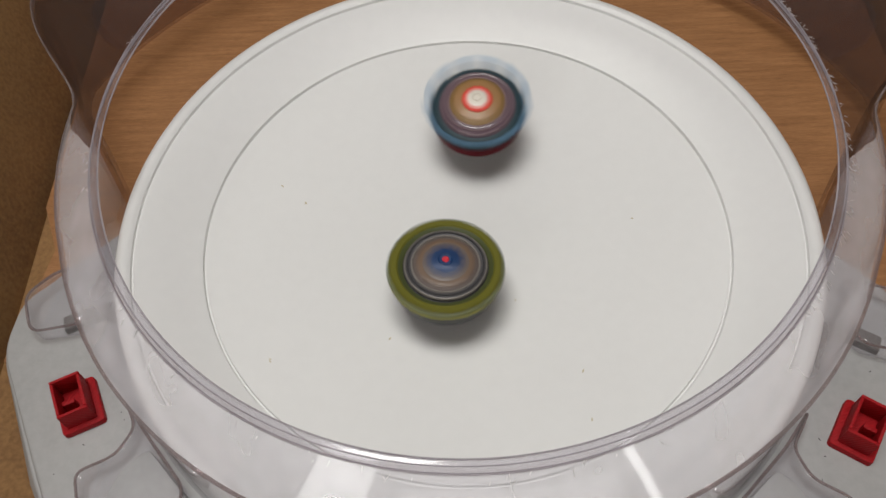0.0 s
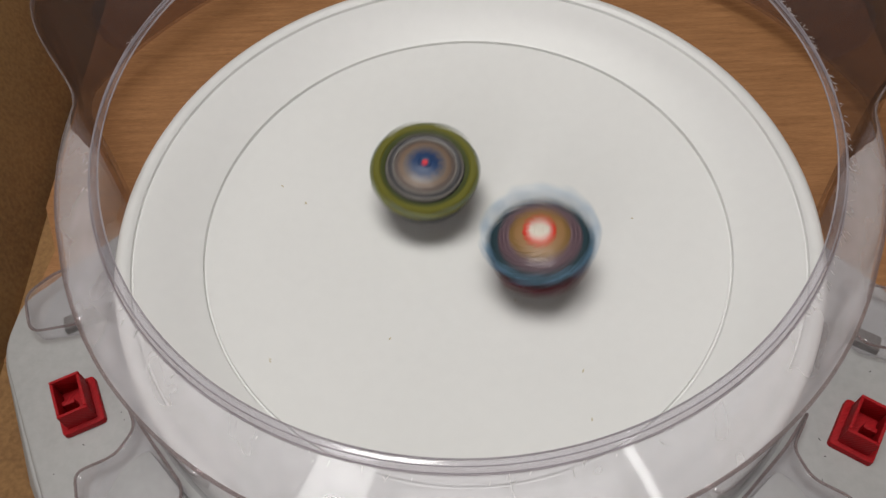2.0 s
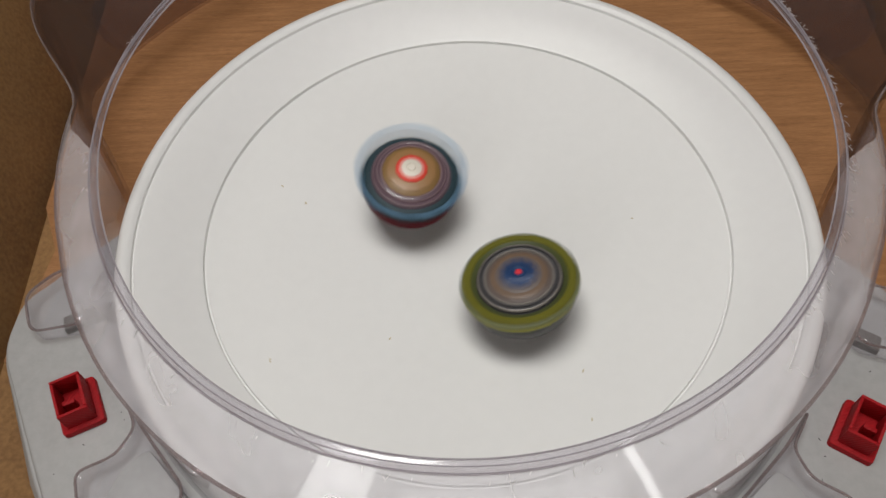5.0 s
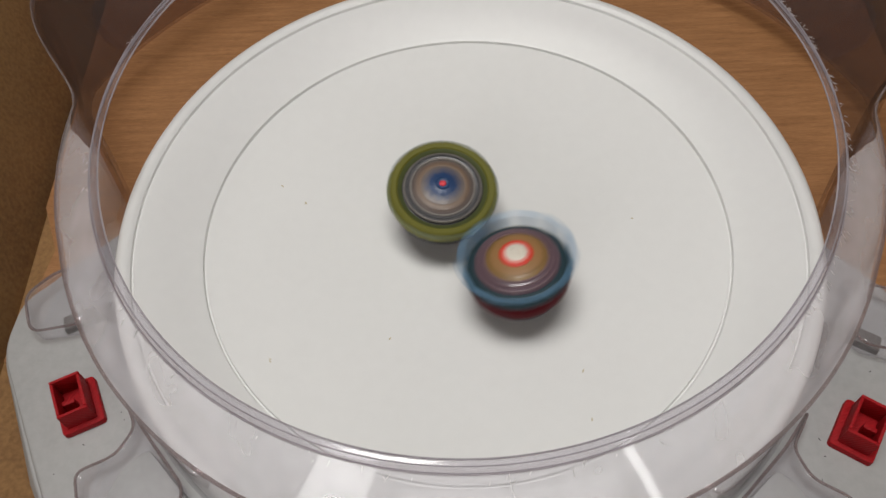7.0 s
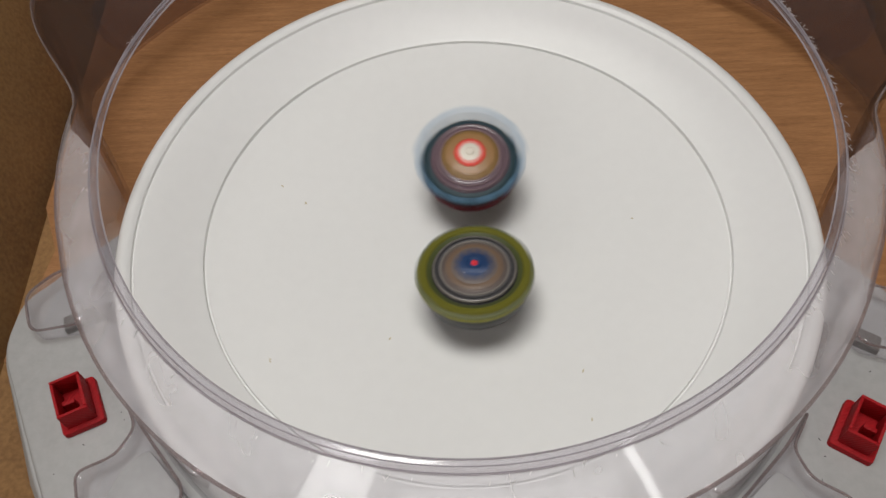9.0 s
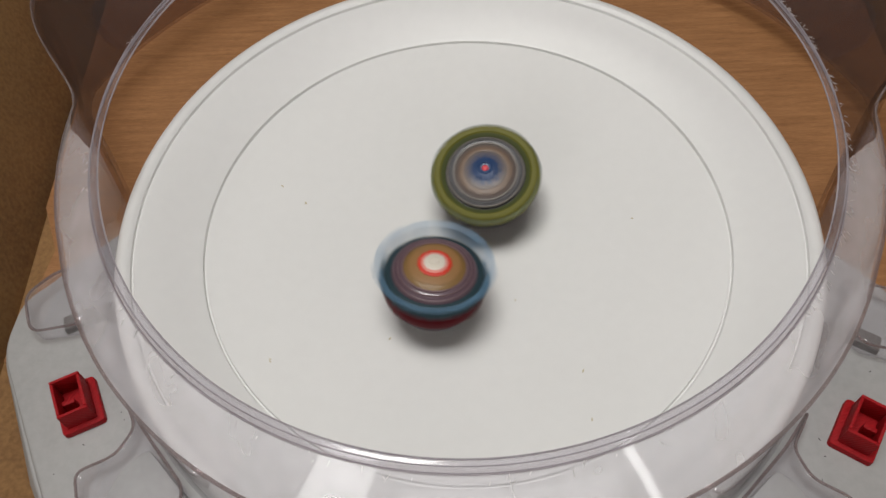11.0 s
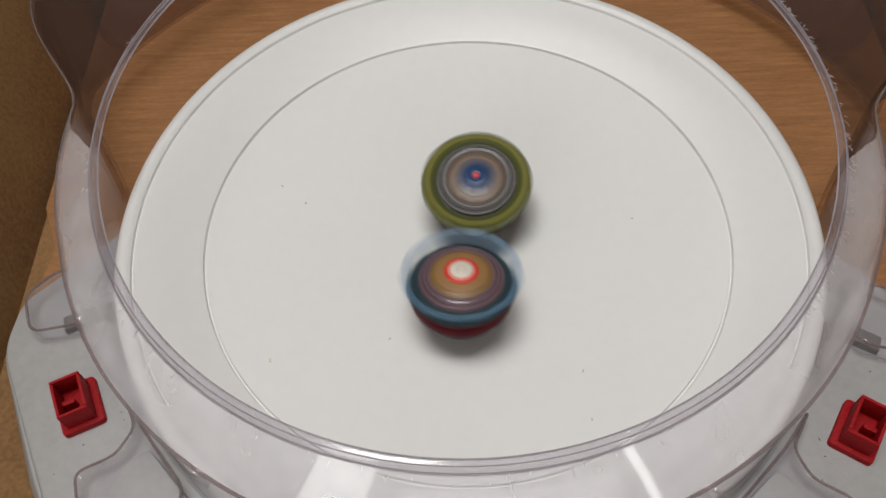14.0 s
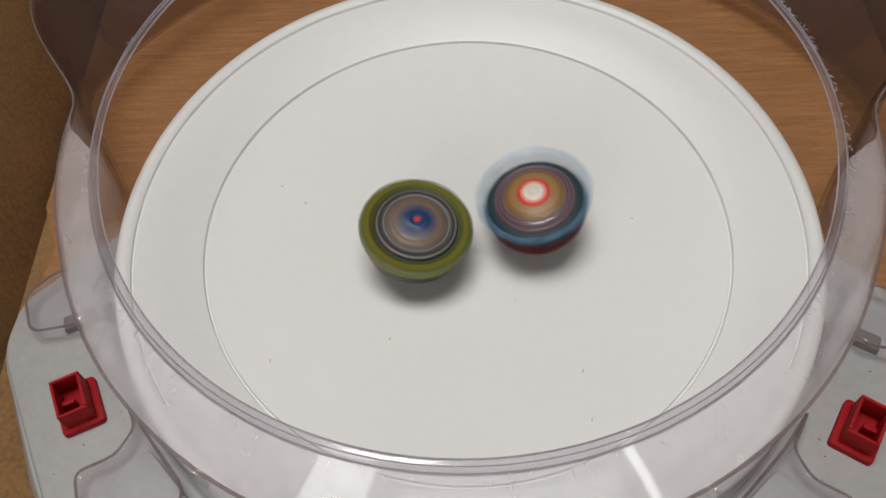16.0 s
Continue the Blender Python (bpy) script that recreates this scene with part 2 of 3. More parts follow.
def wing(sign, foot=False):
    """One flat wing of the base: it hugs the dish and narrows towards the front."""
    pts = [(-0.1462, 0.008), (-0.157, 0.004), (-0.1760, -0.0250), (-0.1875, -0.0360), (-0.1885, -0.0590), (-0.1540, -0.1185),
           (-0.118, -0.176), (-0.06, -0.196), (-0.0005, -0.198)]
    inner = [(-0.0005, -0.1482)] + [(0.1482 * math.cos(a), 0.1482 * math.sin(a)) for a in [radians(-92 - k * 8) for k in range(1, 11)]]
    outline = rounded(pts[1:-1], 0.014)
    outline = [pts[0]] + outline[7:-7] + [pts[-1]] + inner
    outline = [(x * -sign, y) for x, y in outline]
    if foot:
        mid = sum((Vector(p) for p in outline), Vector((0, 0))) / len(outline)
        wide = [tuple(Vector(p) + (Vector(p) - mid).normalized() * 0.0026) for p in outline]
        return prism(wide, TABLE_Z + 0.0004, -0.0118, bevel=0.0009, flare=0.0034)
    return prism(outline, -0.0117, -0.008, bevel=0.0015, flare=0.0008)


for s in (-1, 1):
    part("side_wing", wing(s), WING_SHADED, arena, "flat white base wing, toned darker for shade")
    part("wing_foot", wing(s, True), WING_SHADED, arena, "stepped lower edge of the wing")


def mirrored(points, sign):
    return [(x * -sign, y) for x, y in points]


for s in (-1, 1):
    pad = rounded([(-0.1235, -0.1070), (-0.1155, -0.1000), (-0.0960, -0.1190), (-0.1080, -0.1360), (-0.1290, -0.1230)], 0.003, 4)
    part("raised_pad", prism(mirrored(pad, s), -0.0079, -0.0015, 0.0012), WING_SHADED, arena)
    # raised dark plate in place of the slot's shaded recess
    slot_shade = [(-0.1345, -0.0560), (-0.1385, -0.0440), (-0.1465, -0.0375), (-0.1535, -0.0385), (-0.1655, -0.0450), (-0.1630, -0.0510),
             (-0.1515, -0.0450), (-0.1470, -0.0435), (-0.1430, -0.0470), (-0.1375, -0.0565)]
    part("slot_shade", prism(mirrored(slot_shade, s), -0.0079, -0.0040, 0.0006), SLOT_SHADE_GREY, arena, "dark curved plate standing in for a shaded slot")

# ---------------------------------------------------------------- clear cover
def shoulder(a):
    """Reach of the cover's shoulder at the angle a: round in front, with two wide lobes behind."""
    off = abs((math.degrees(a) - 90 + 180) % 360 - 180)
    t = min(1.0, max(0.0, (85 - off) / 20))
    t = t * t * (3 - 2 * t)
    return 0.1462 + 0.006 * min(1, max(0, (110 - off) / 30)) + 0.052 * t


def cover_shell(rows, a0=0.0, a1=360.0, seg=192, slant=0.0):
    """A shell through the rings in rows, all the way round or between two angles; slant: degrees by which the inmost ring starts later and ends sooner."""
    bm = bmesh.new()
    full = a1 - a0 >= 359.9
    n = seg if full else max(8, int(seg * (a1 - a0) / 360))
    rings = []
    for i, fn in enumerate(rows):
        cut = slant * (1 - i / (len(rows) - 1))
        b0, b1 = a0 + cut, a1 - cut
        rings.append([bm.verts.new(fn(radians(b0 + (b1 - b0) * k / n))) for k in range(n if full else n + 1)])
    for a, b in zip(rings, rings[1:]):
        for k in range(n):
            j = (k + 1) % len(a)
            bm.faces.new((a[k], b[k], b[j], a[j]))
    bmesh.ops.recalc_face_normals(bm, faces=bm.faces)
    return bm


def tube(points, radius, sides=6):
    """A closed thin bead along points."""
    bm = bmesh.new()
    n, rings = len(points), []
    for i in range(n):
        p = Vector(points[i])
        along = (Vector(points[(i + 1) % n]) - Vector(points[i - 1])).normalized()
        out = along.cross(Vector((0, 0, 1))).normalized()
        rings.append([bm.verts.new(p + out * radius * math.cos(2 * math.pi * k / sides) + Vector((0, 0, radius * math.sin(2 * math.pi * k / sides)))) for k in range(sides)])
    for i in range(n):
        a, b = rings[i], rings[(i + 1) % n]
        for k in range(sides):
            j = (k + 1) % sides
            bm.faces.new((a[k], b[k], b[j], a[j]))
    bmesh.ops.recalc_face_normals(bm, faces=bm.faces)
    return bm


def ring_at(radius, z):
    return lambda a: ((radius(a) if callable(radius) else radius) * math.cos(a), (radius(a) if callable(radius) else radius) * math.sin(a), z)


def between(t, r0=0.1300):
    return lambda a: r0 + (shoulder(a) - r0) * t


cover = empty("arena_cover", pose(0, 0, 0, 0, 0, YAW), "clear plastic guard ring around the white arena", "cover")
part("rim", lathe([(0.1267, 0.0772), (0.1270, 0.0783), (0.1278, 0.0789), (0.1288, 0.0787), (0.1297, 0.0776), (0.1303, 0.0760), (0.1298, 0.0755),
                   (0.1285, 0.0765), (0.1272, 0.0764)], 192, closed=True), CLEAR_RIM, cover, "clear rolled rim")


def bead(r, z, half):
    return lathe([(r + half * math.cos(k * math.pi / 4), z + half * math.sin(k * math.pi / 4)) for k in range(8)], 192, closed=True)


# beads coloured grey to draw the refraction lines of the rim
part("rim_refraction", bead(0.1267, 0.0776, 0.00030), CLEAR_EDGE, cover, "lower edge of the rim, greyed for refracted light")
part("rim_refraction", bead(0.1290, 0.0786, 0.00022), CLEAR_EDGE, cover, "thin grey line round the rim for refracted light")
part("rim_refraction", bead(0.1303, 0.0758, 0.00036), CLEAR_EDGE, cover, "upper edge of the rim, greyed for refracted light")
FRONT, BACK = (175.0, 365.0), (5.0, 175.0)
slope = [ring_at(0.1300, 0.0755), ring_at(between(0.25), 0.0724), ring_at(between(0.5), 0.0690), ring_at(between(0.8), 0.0642),
         ring_at(between(0.95), 0.0615), ring_at(shoulder, 0.0605)]
skirt = [ring_at(lambda a: shoulder(a) - 0.0003, 0.0580), ring_at(lambda a: shoulder(a) + 0.0003, 0.045),
         ring_at(lambda a: shoulder(a) + 0.001, 0.02), ring_at(lambda a: shoulder(a) + 0.003, -0.0076)]
part("shoulder", cover_shell(slope, *FRONT, slant=14.0), CLEAR, cover, "clear sloping front of the guard").visible_shadow = False
part("hood", cover_shell(slope, *BACK, slant=-14.0), HOOD, cover, "clear hood with two wide lobes, tinted for dark reflections").visible_shadow = False
part("edge_bead", cover_shell([ring_at(shoulder, 0.0604), ring_at(lambda a: shoulder(a) + 0.0012, 0.0598), ring_at(lambda a: shoulder(a) + 0.0012, 0.0588),
                               ring_at(shoulder, 0.0582)]), CLEAR_BEAD, cover, "dull outer edge of the guard")
part("skirt", cover_shell(skirt, *FRONT), SKIRT, cover).visible_shadow = False
part("skirt", cover_shell(skirt, *BACK), BACK_SKIRT, cover, "clear back of the guard, tinted to deepen its shadow")
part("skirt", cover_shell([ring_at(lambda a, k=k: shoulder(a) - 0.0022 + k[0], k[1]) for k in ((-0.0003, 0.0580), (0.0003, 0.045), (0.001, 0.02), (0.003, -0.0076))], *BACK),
     BACK_SKIRT, cover, "inner face of the guard, tinted to deepen its shadow")
for s in (-1, 1):
    side = rounded([(-0.152, -0.022), (-0.1709, -0.0257), (-0.1815, -0.0380), (-0.1740, -0.0548), (-0.1535, -0.0500)], 0.005, 4)
    part("side_tab", prism(mirrored(side, s), -0.0075, 0.0015, 0.0012), CLEAR_TAB, cover, "clear rounded tab on the base wing").visible_shadow = False
    part("tab_edge", tube([(x, y, 0.0013) for x, y in mirrored(side, s)], 0.0006), CLEAR_BEAD, cover, "edge of the clear tab")
    front = rounded([(-0.1300, -0.0780), (-0.1215, -0.0930), (-0.1265, -0.1040), (-0.1400, -0.1110), (-0.1330, -0.1300), (-0.1000, -0.1660),
                     (-0.0985, -0.1150), (-0.1190, -0.0930)], 0.004, 4)
    part("front_tab", prism(mirrored(front, s), -0.0075, 0.0010, 0.0008), CLEAR_TAB, cover, "clear flange on the base wing").visible_shadow = False
    part("tab_edge", tube([(x, y, 0.0008) for x, y in mirrored(front, s)], 0.0006), CLEAR_BEAD, cover, "edge of the clear flange")

# ---------------------------------------------------------------- red printed blocks


def red_block(m, label):
    ob = empty("printed_block", m, label, "block", "red blocks on the base")
    part("foot", prism(rounded([(-0.0102, -0.0082), (0.0102, -0.0082), (0.0102, 0.0082), (-0.0102, 0.0082)], 0.0018), 0, 0.0032, 0.0005), RED_PRINT, ob)
    for x0, x1, y0, y1 in ((-0.0082, -0.0070, -0.0057, 0.0057), (0.0070, 0.0082, -0.0057, 0.0057),
                           (-0.0069, 0.0069, -0.0057, -0.0045), (-0.0069, 0.0069, 0.0045, 0.0057)):
        part("side", box(x0, x1, y0, y1, 0.0032, 0.0140, 0.0003), RED_PRINT, ob)
    part("peg", box(-0.0010, 0.0010, -0.0044, 0.0004, 0.0032, 0.0085, 0.0003), RED_PRINT, ob)
    return ob


BASE = pose(0, 0, 0, 0, 0, YAW)
red_block(BASE @ pose(-0.1485, -0.0828, -0.0079, 0, 0, -62), "red 3D-printed open block standing on the white base wing")
red_block(BASE @ pose(0.1490, -0.0835, -0.0079, 0, 0, 60), "red 3D-printed open block standing on the white base wing")


# ---------------------------------------------------------------- scuffs, crumbs and dust
def slivers(items, surface, width):
    """Thin raised flakes: (angle, radius, length, turn) each."""
    bm = bmesh.new()
    for a, r, length, turn in items:
        u = Vector((math.cos(a + turn), math.sin(a + turn), 0))
        w = Vector((-u.y, u.x, 0)) * width
        mid = Vector((r * math.cos(a), r * math.sin(a), 0))
        low, top = [], []
        for q in (mid - w, mid + u * length - w * 0.4, mid + u * length + w * 0.4, mid + w):
            z = surface(q.x, q.y)
            low.append(bm.verts.new((q.x, q.y, z)))
            top.append(bm.verts.new((q.x, q.y, z + 0.00015)))
        bm.faces.new(top)
        for k in range(4):
            bm.faces.new((low[k], low[(k + 1) % 4], top[(k + 1) % 4], top[k]))
    return bm


def shoulder_z(x, y):
    r, a = math.hypot(x, y), math.atan2(y, x)
    t = (r - 0.1300) / max(1e-6, shoulder(a) - 0.1300)
    return 0.0755 - 0.0132 * t + 0.0004


rng = random.Random(4)
DISH_CRUMBS = ((0.0445, -0.0653), (-0.0706, 0.0188), (0.0724, 0.0061), (-0.0783, -0.0594), (0.1283, -0.0287), (0.0200, -0.0316), (-0.1075, -0.0342), (0.0457, -0.0860), (-0.0818, 0.0276), (-0.0315, -0.0486),
               (-0.0894, 0.0750), (-0.0870, 0.0772), (0.0432, 0.1095), (0.0411, 0.1109), (0.1257, -0.0322), (-0.0997, -0.0583), (-0.0709, 0.0188), (-0.0784, -0.0584), (0.0726, 0.0061))
WING_SPECKS = ((-0.1486, -0.0899), (-0.1347, -0.0800), (0.1562, -0.0663), (0.1307, -0.0997), (0.1276, -0.1085), (-0.1575, -0.1012), (-0.1364, -0.0769), (0.1302, -0.0932), (-0.1349, -0.0552), (0.1605, -0.0422))
marks = [(radians(rng.uniform(-38, 30)), 0.1304 + rng.uniform(0, 0.0022), rng.uniform(0.0004, 0.0021), rng.uniform(-0.9, 0.9)) for _ in range(110)]
marks += [(radians(rng.choice((166, 168, 190, 193, 196)) + rng.uniform(-1.5, 1.5)), 0.1304 + rng.uniform(0, 0.003), rng.uniform(0.0005, 0.002), rng.uniform(-1.5, 1.5)) for _ in range(12)]
marks += [(radians(rng.uniform(215, 300)), 0.1303 + rng.uniform(0, 0.002), rng.uniform(0.0005, 0.0022), rng.uniform(-0.8, 0.8)) for _ in range(26)]
marks += [(radians(rng.uniform(226, 268)), 0.1296 + rng.uniform(0, 0.0006), rng.uniform(0.0003, 0.0009), rng.uniform(-1.5, 1.5)) for _ in range(40)]
marks += [(radians(-82.5), 0.1305, 0.0040, 0.10), (radians(-82.3), 0.1344, 0.0045, 0.35)]
part("scuff_mark", slivers(marks, shoulder_z, 0.00009), SCUFF, cover, "fine whitish scuffs beside the rim", smooth=False)["kind"] = "stuff"


def crumbs(name, places, mat, label, height, size):
    bm = bmesh.new()
    for x, y, z in places:
        m = Matrix.Translation((x, y, z + 0.0001)) @ pose(0, 0, 0, 0, 0, rng.uniform(0, 180)) @ Matrix.Diagonal((size * rng.uniform(0.6, 1.9), size * 0.55, height, 1))
        bmesh.ops.create_icosphere(bm, subdivisions=1, radius=1, matrix=m)
    return tagged(part(name, bm, mat), label, "crumbs", kind="stuff")


def on_dish(pts):
    return [(x, y, floor_z(x, y) + max(0.0, math.hypot(x, y) - 0.1125) * 0.345) for x, y in pts]


crumbs("crumbs", on_dish(DISH_CRUMBS), SPECK, "tiny tan crumbs scattered on the white dish", 0.0002, 0.0006)
crumbs("dust_specks", [(x, y, -0.0080) for x, y in WING_SPECKS], DARK_SPECK, "dark dust specks on the white base wings", 0.0002, 0.00042)

# ---------------------------------------------------------------- spinning tops
RED_TOP_COLOURS = dict(hub=(232, 224, 210), ring=(222, 62, 44), gold=(160, 120, 76), mauve=(98, 76, 86), teal=(44, 64, 71), pink=(232, 150, 138),
                       red=(88, 4, 18), dark=(34, 22, 30), blade=(118, 162, 196), tan=(140, 108, 62), line=(126, 102, 106))
GREEN_TOP_COLOURS = dict(dot=(220, 50, 66), blue=(34, 64, 108), lens=(112, 101, 96), clear=(80, 78, 80), fringe=(80, 86, 52), yellow=(150, 148, 52), edge=(104, 116, 108), groove=(36, 36, 38), line=(136, 130, 124), tan=(118, 96, 78),
                         olive=(108, 106, 38), dark=(28, 28, 26))


def red_top():
    c = {k: plastic("red_top_" + k, *v) for k, v in RED_TOP_COLOURS.items()}
    c["red"].node_tree.nodes["Principled BSDF"].inputs["Coat Weight"].default_value = 0.0
    c["red"].node_tree.nodes["Principled BSDF"].inputs["Specular IOR Level"].default_value = 0.05
    c["teal"].node_tree.nodes["Principled BSDF"].inputs["Coat Weight"].default_value = 0.0
    c["teal"].node_tree.nodes["Principled BSDF"].inputs["Specular IOR Level"].default_value = 0.25
    c["mauve"].node_tree.nodes["Principled BSDF"].inputs["Coat Weight"].default_value = 0.7
    top = empty("spinning_top", pose(0, 0, 0), "spinning top with white hub, gold cap and pale blue blades", "spinning top", "spinning tops")
    mm = 0.001
    def turned(name, prof, mat, label="", lobes=0.0, count=12):
        reach = max(r for r, z in prof) * mm
        def wave(a, r, z):
            return (r + (lobes * mm * math.cos(count * a) if r > reach * 0.9 else 0.0), z)
        return part(name, lathe([(r * mm, z * mm) for r, z in prof], 96, wobble=wave), c[mat], top, label)
    turned("hub", [(0, 33.2), (1.3, 33.1), (1.7, 32.7), (1.9, 32.5), (2.2, 32.8), (3.2, 32.8), (4.1, 32.5), (4.3, 32.0), (0, 32.0)], "hub", "white round hub with a raised centre", 0.2)
    turned("hub_collar", [(3.8, 32.3), (4.9, 32.4), (5.3, 32.2), (5.4, 31.4), (3.8, 31.4)], "pink", "pale pink band round the hub", 0.2)
    turned("hub_ring", [(5.0, 32.1), (6.1, 32.2), (6.6, 31.9), (6.7, 31.2), (5.0, 31.2)], "ring", "orange-red ring", 0.3)
    turned("cap", [(5.6, 31.6), (8.2, 31.4), (10.0, 30.9), (10.3, 29.8), (5.6, 29.6)], "gold", "gold cap", 0.6)
    turned("cap_skirt", [(8.4, 30.9), (10.8, 30.4), (12.1, 29.7), (12.4, 28.8), (8.4, 29.0)], "tan", "brownish tan cap skirt", 0.5)
    turned("trim_ring", [(12.1, 29.2), (12.4, 29.9), (12.9, 29.9), (13.1, 29.2)], "line", "pale thin trim ring")
    turned("trim_ring", [(13.9, 28.7), (14.1, 29.2), (14.4, 29.2), (14.6, 28.6)], "line", "pale thin trim ring")
    turned("trim_ring", [(15.6, 28.0), (15.8, 28.5), (16.1, 28.4), (16.3, 27.8)], "line", "pale thin trim ring")
    turned("collar", [(10.4, 29.4), (13.2, 29.5), (14.2, 29.0), (15.0, 28.4), (15.6, 28.5), (16.7, 27.6), (17.0, 26.2), (10.4, 26.4)], "mauve", "dull mauve clear collar", 0.4)
    turned("body", [(15.4, 26.9), (17.8, 27.1), (19.4, 26.4), (20.5, 25.4), (21.1, 24.0), (20.6, 22.8), (8, 22.4), (8, 26.0)], "teal", "dark teal weight ring", 0.9)
    turned("underside", [(19.9, 23.2), (20.4, 22.0), (20.0, 16.6), (17.6, 13.0), (13.5, 11.4), (10, 11.4), (10, 21.0)], "red", "dark red underside", 0.3)
    # cone drawn wide and black to deepen the shade under the top
    turned("driver", [(17.0, 13.2), (15.8, 9.4), (13.2, 6.2), (8.6, 3.6), (4.0, 1.2), (1.6, 0.0), (0, 0)], "dark", "black driver tip, widened to darken the shade beneath")
    n = 12
    for k in range(n):
        bm = bmesh.new()
        width = radians(11)
        rows = []
        for i in range(7):
            a = -width / 2 + width * i / 6
            tip = (24.5 if k % 2 else 23.7) - 0.7 * (i / 6)
            cs, sn = math.cos(a), math.sin(a)
            rows.append([bm.verts.new((r * mm * cs, r * mm * sn, z * mm)) for r, z in
                         ((19.2, 26.2), (20.8, 30.4), (tip - 0.5, 31.4), (tip, 30.6), (tip - 0.6, 29.6), (20.9, 28.0), (19.2, 24.6))])
        for a, b in zip(rows, rows[1:]):
            for j in range(7):
                bm.faces.new((a[j], b[j], b[(j + 1) % 7], a[(j + 1) % 7]))
        bm.faces.new(rows[0][::-1])
        bm.faces.new(rows[-1])
        bmesh.ops.recalc_face_normals(bm, faces=bm.faces)
        ob = part("blade", bm, c["blade"], top, "pale blue blade")
        ob.matrix_basis = pose(0, 0, 0, 0, 0, k * 360 / n)
    return top


def green_top():
    c = {k: plastic("green_top_" + k, *v) for k, v in GREEN_TOP_COLOURS.items()}
    for k in ("olive", "yellow", "fringe", "edge"):
        c[k].node_tree.nodes["Principled BSDF"].inputs["Coat Weight"].default_value = 0.0
        c[k].node_tree.nodes["Principled BSDF"].inputs["Specular IOR Level"].default_value = 0.2
    top = empty("spinning_top", pose(0, 0, 0), "spinning top with olive green ring, grey clear cap and blue hub", "spinning top", "spinning tops")
    mm = 0.001
    def turned(name, prof, mat, label="", lobes=0.0, count=12):
        reach = max(r for r, z in prof) * mm
        def wave(a, r, z):
            return (r + (lobes * mm * math.cos(count * a) if r > reach * 0.9 else 0.0), z)
        return part(name, lathe([(r * mm, z * mm) for r, z in prof], 96, wobble=wave), c[mat], top, label)
    turned("hub_pin", [(0, 30.5), (0.9, 30.4), (1.4, 29.9), (1.4, 29.4), (0, 29.4)], "dot", "small bright red pin")
    turned("hub", [(1.0, 29.8), (2.2, 29.9), (2.6, 29.5), (3.0, 29.8), (4.4, 29.5), (6.6, 28.9), (6.7, 28.0), (1.0, 28.0)], "blue", "deep blue hub", 1.5)
    turned("cap", [(4.0, 28.8), (8.0, 28.5), (10.5, 27.8), (12.8, 26.8), (13.4, 26.1), (4.0, 26.1)], "lens", "smoky grey clear cap", 0.4)
    turned("cap_band", [(8.6, 28.1), (9.6, 28.3), (11.2, 27.8), (11.6, 26.9), (8.6, 27.0)], "tan", "tan band in the cap", 0.6)
    turned("cap_ring", [(12.4, 26.2), (14.2, 26.9), (15.4, 26.9), (16.2, 26.2), (16.4, 25.0), (12.4, 25.0)], "clear", "grey clear ring", 0.3)
    turned("trim_ring", [(12.8, 26.6), (13.1, 27.3), (13.5, 27.3), (13.8, 26.6)], "line", "pale thin trim ring")
    turned("trim_ring", [(14.5, 26.7), (14.7, 27.2), (15.0, 27.2), (15.2, 26.7)], "groove", "thin black ring")
    turned("trim_ring", [(15.7, 26.4), (15.9, 27.0), (16.2, 26.9), (16.5, 26.2)], "line", "pale thin trim ring")
    turned("groove", [(15.2, 25.4), (16.8, 24.9), (17.6, 25.0), (17.8, 23.6), (15.2, 23.6)], "groove", "black groove")
    turned("inner_slope", [(16.9, 25.0), (17.8, 25.7), (19.2, 26.2), (19.4, 24.4), (16.9, 24.0)], "fringe", "dull grey-green inner slope of the ring", 0.5)
    turned("outer_ring", [(18.6, 25.8), (19.4, 26.6), (21.4, 26.7), (22.2, 26.1), (22.7, 24.6), (22.4, 23.4), (12, 22.8), (12, 24.4)],
           "olive", "olive green outer ring", 0.6)
    turned("outer_band", [(21.6, 25.0), (22.8, 24.6), (23.2, 23.6), (22.9, 22.2), (21.8, 21.2), (20.6, 21.0), (20.6, 24.0)], "yellow", "yellow-green outer band", 0.4)
    turned("weight_disc", [(20.8, 22.0), (21.2, 19.0), (20.6, 14.4), (18.4, 11.8), (12, 11.0), (12, 21.4)], "dark", "black weight disc", 0.4)
    # also widened, so its black adds to the shade below
    turned("driver", [(18.4, 12.6), (17.0, 9.2), (14.0, 6.0), (9.0, 3.4), (4.2, 1.2), (1.8, 0.0), (0, 0)], "dark", "black driver tip, widened to darken the shade beneath")
    for k in range(6):
        bm = bmesh.new()
        rows = []
        for i in range(6):
            a = radians(26) * i / 5
            rows.append([bm.verts.new((r * mm * math.cos(a), r * mm * math.sin(a), z * mm)) for r, z in
                         ((22.0, 26.0), (23.1 + 0.3 * math.sin(math.pi * i / 5), 25.6), (23.5, 24.2), (22.6, 23.4))])
        for a, b in zip(rows, rows[1:]):
            for j in range(4):
                bm.faces.new((a[j], b[j], b[(j + 1) % 4], a[(j + 1) % 4]))
        bm.faces.new(rows[0][::-1])
        bm.faces.new(rows[-1])
        bmesh.ops.recalc_face_normals(bm, faces=bm.faces)
        ob = part("rim_lug", bm, c["edge"], top, "blue-grey lug on the rim")
        ob.matrix_basis = pose(0, 0, 0, 0, 0, k * 60)
    return top


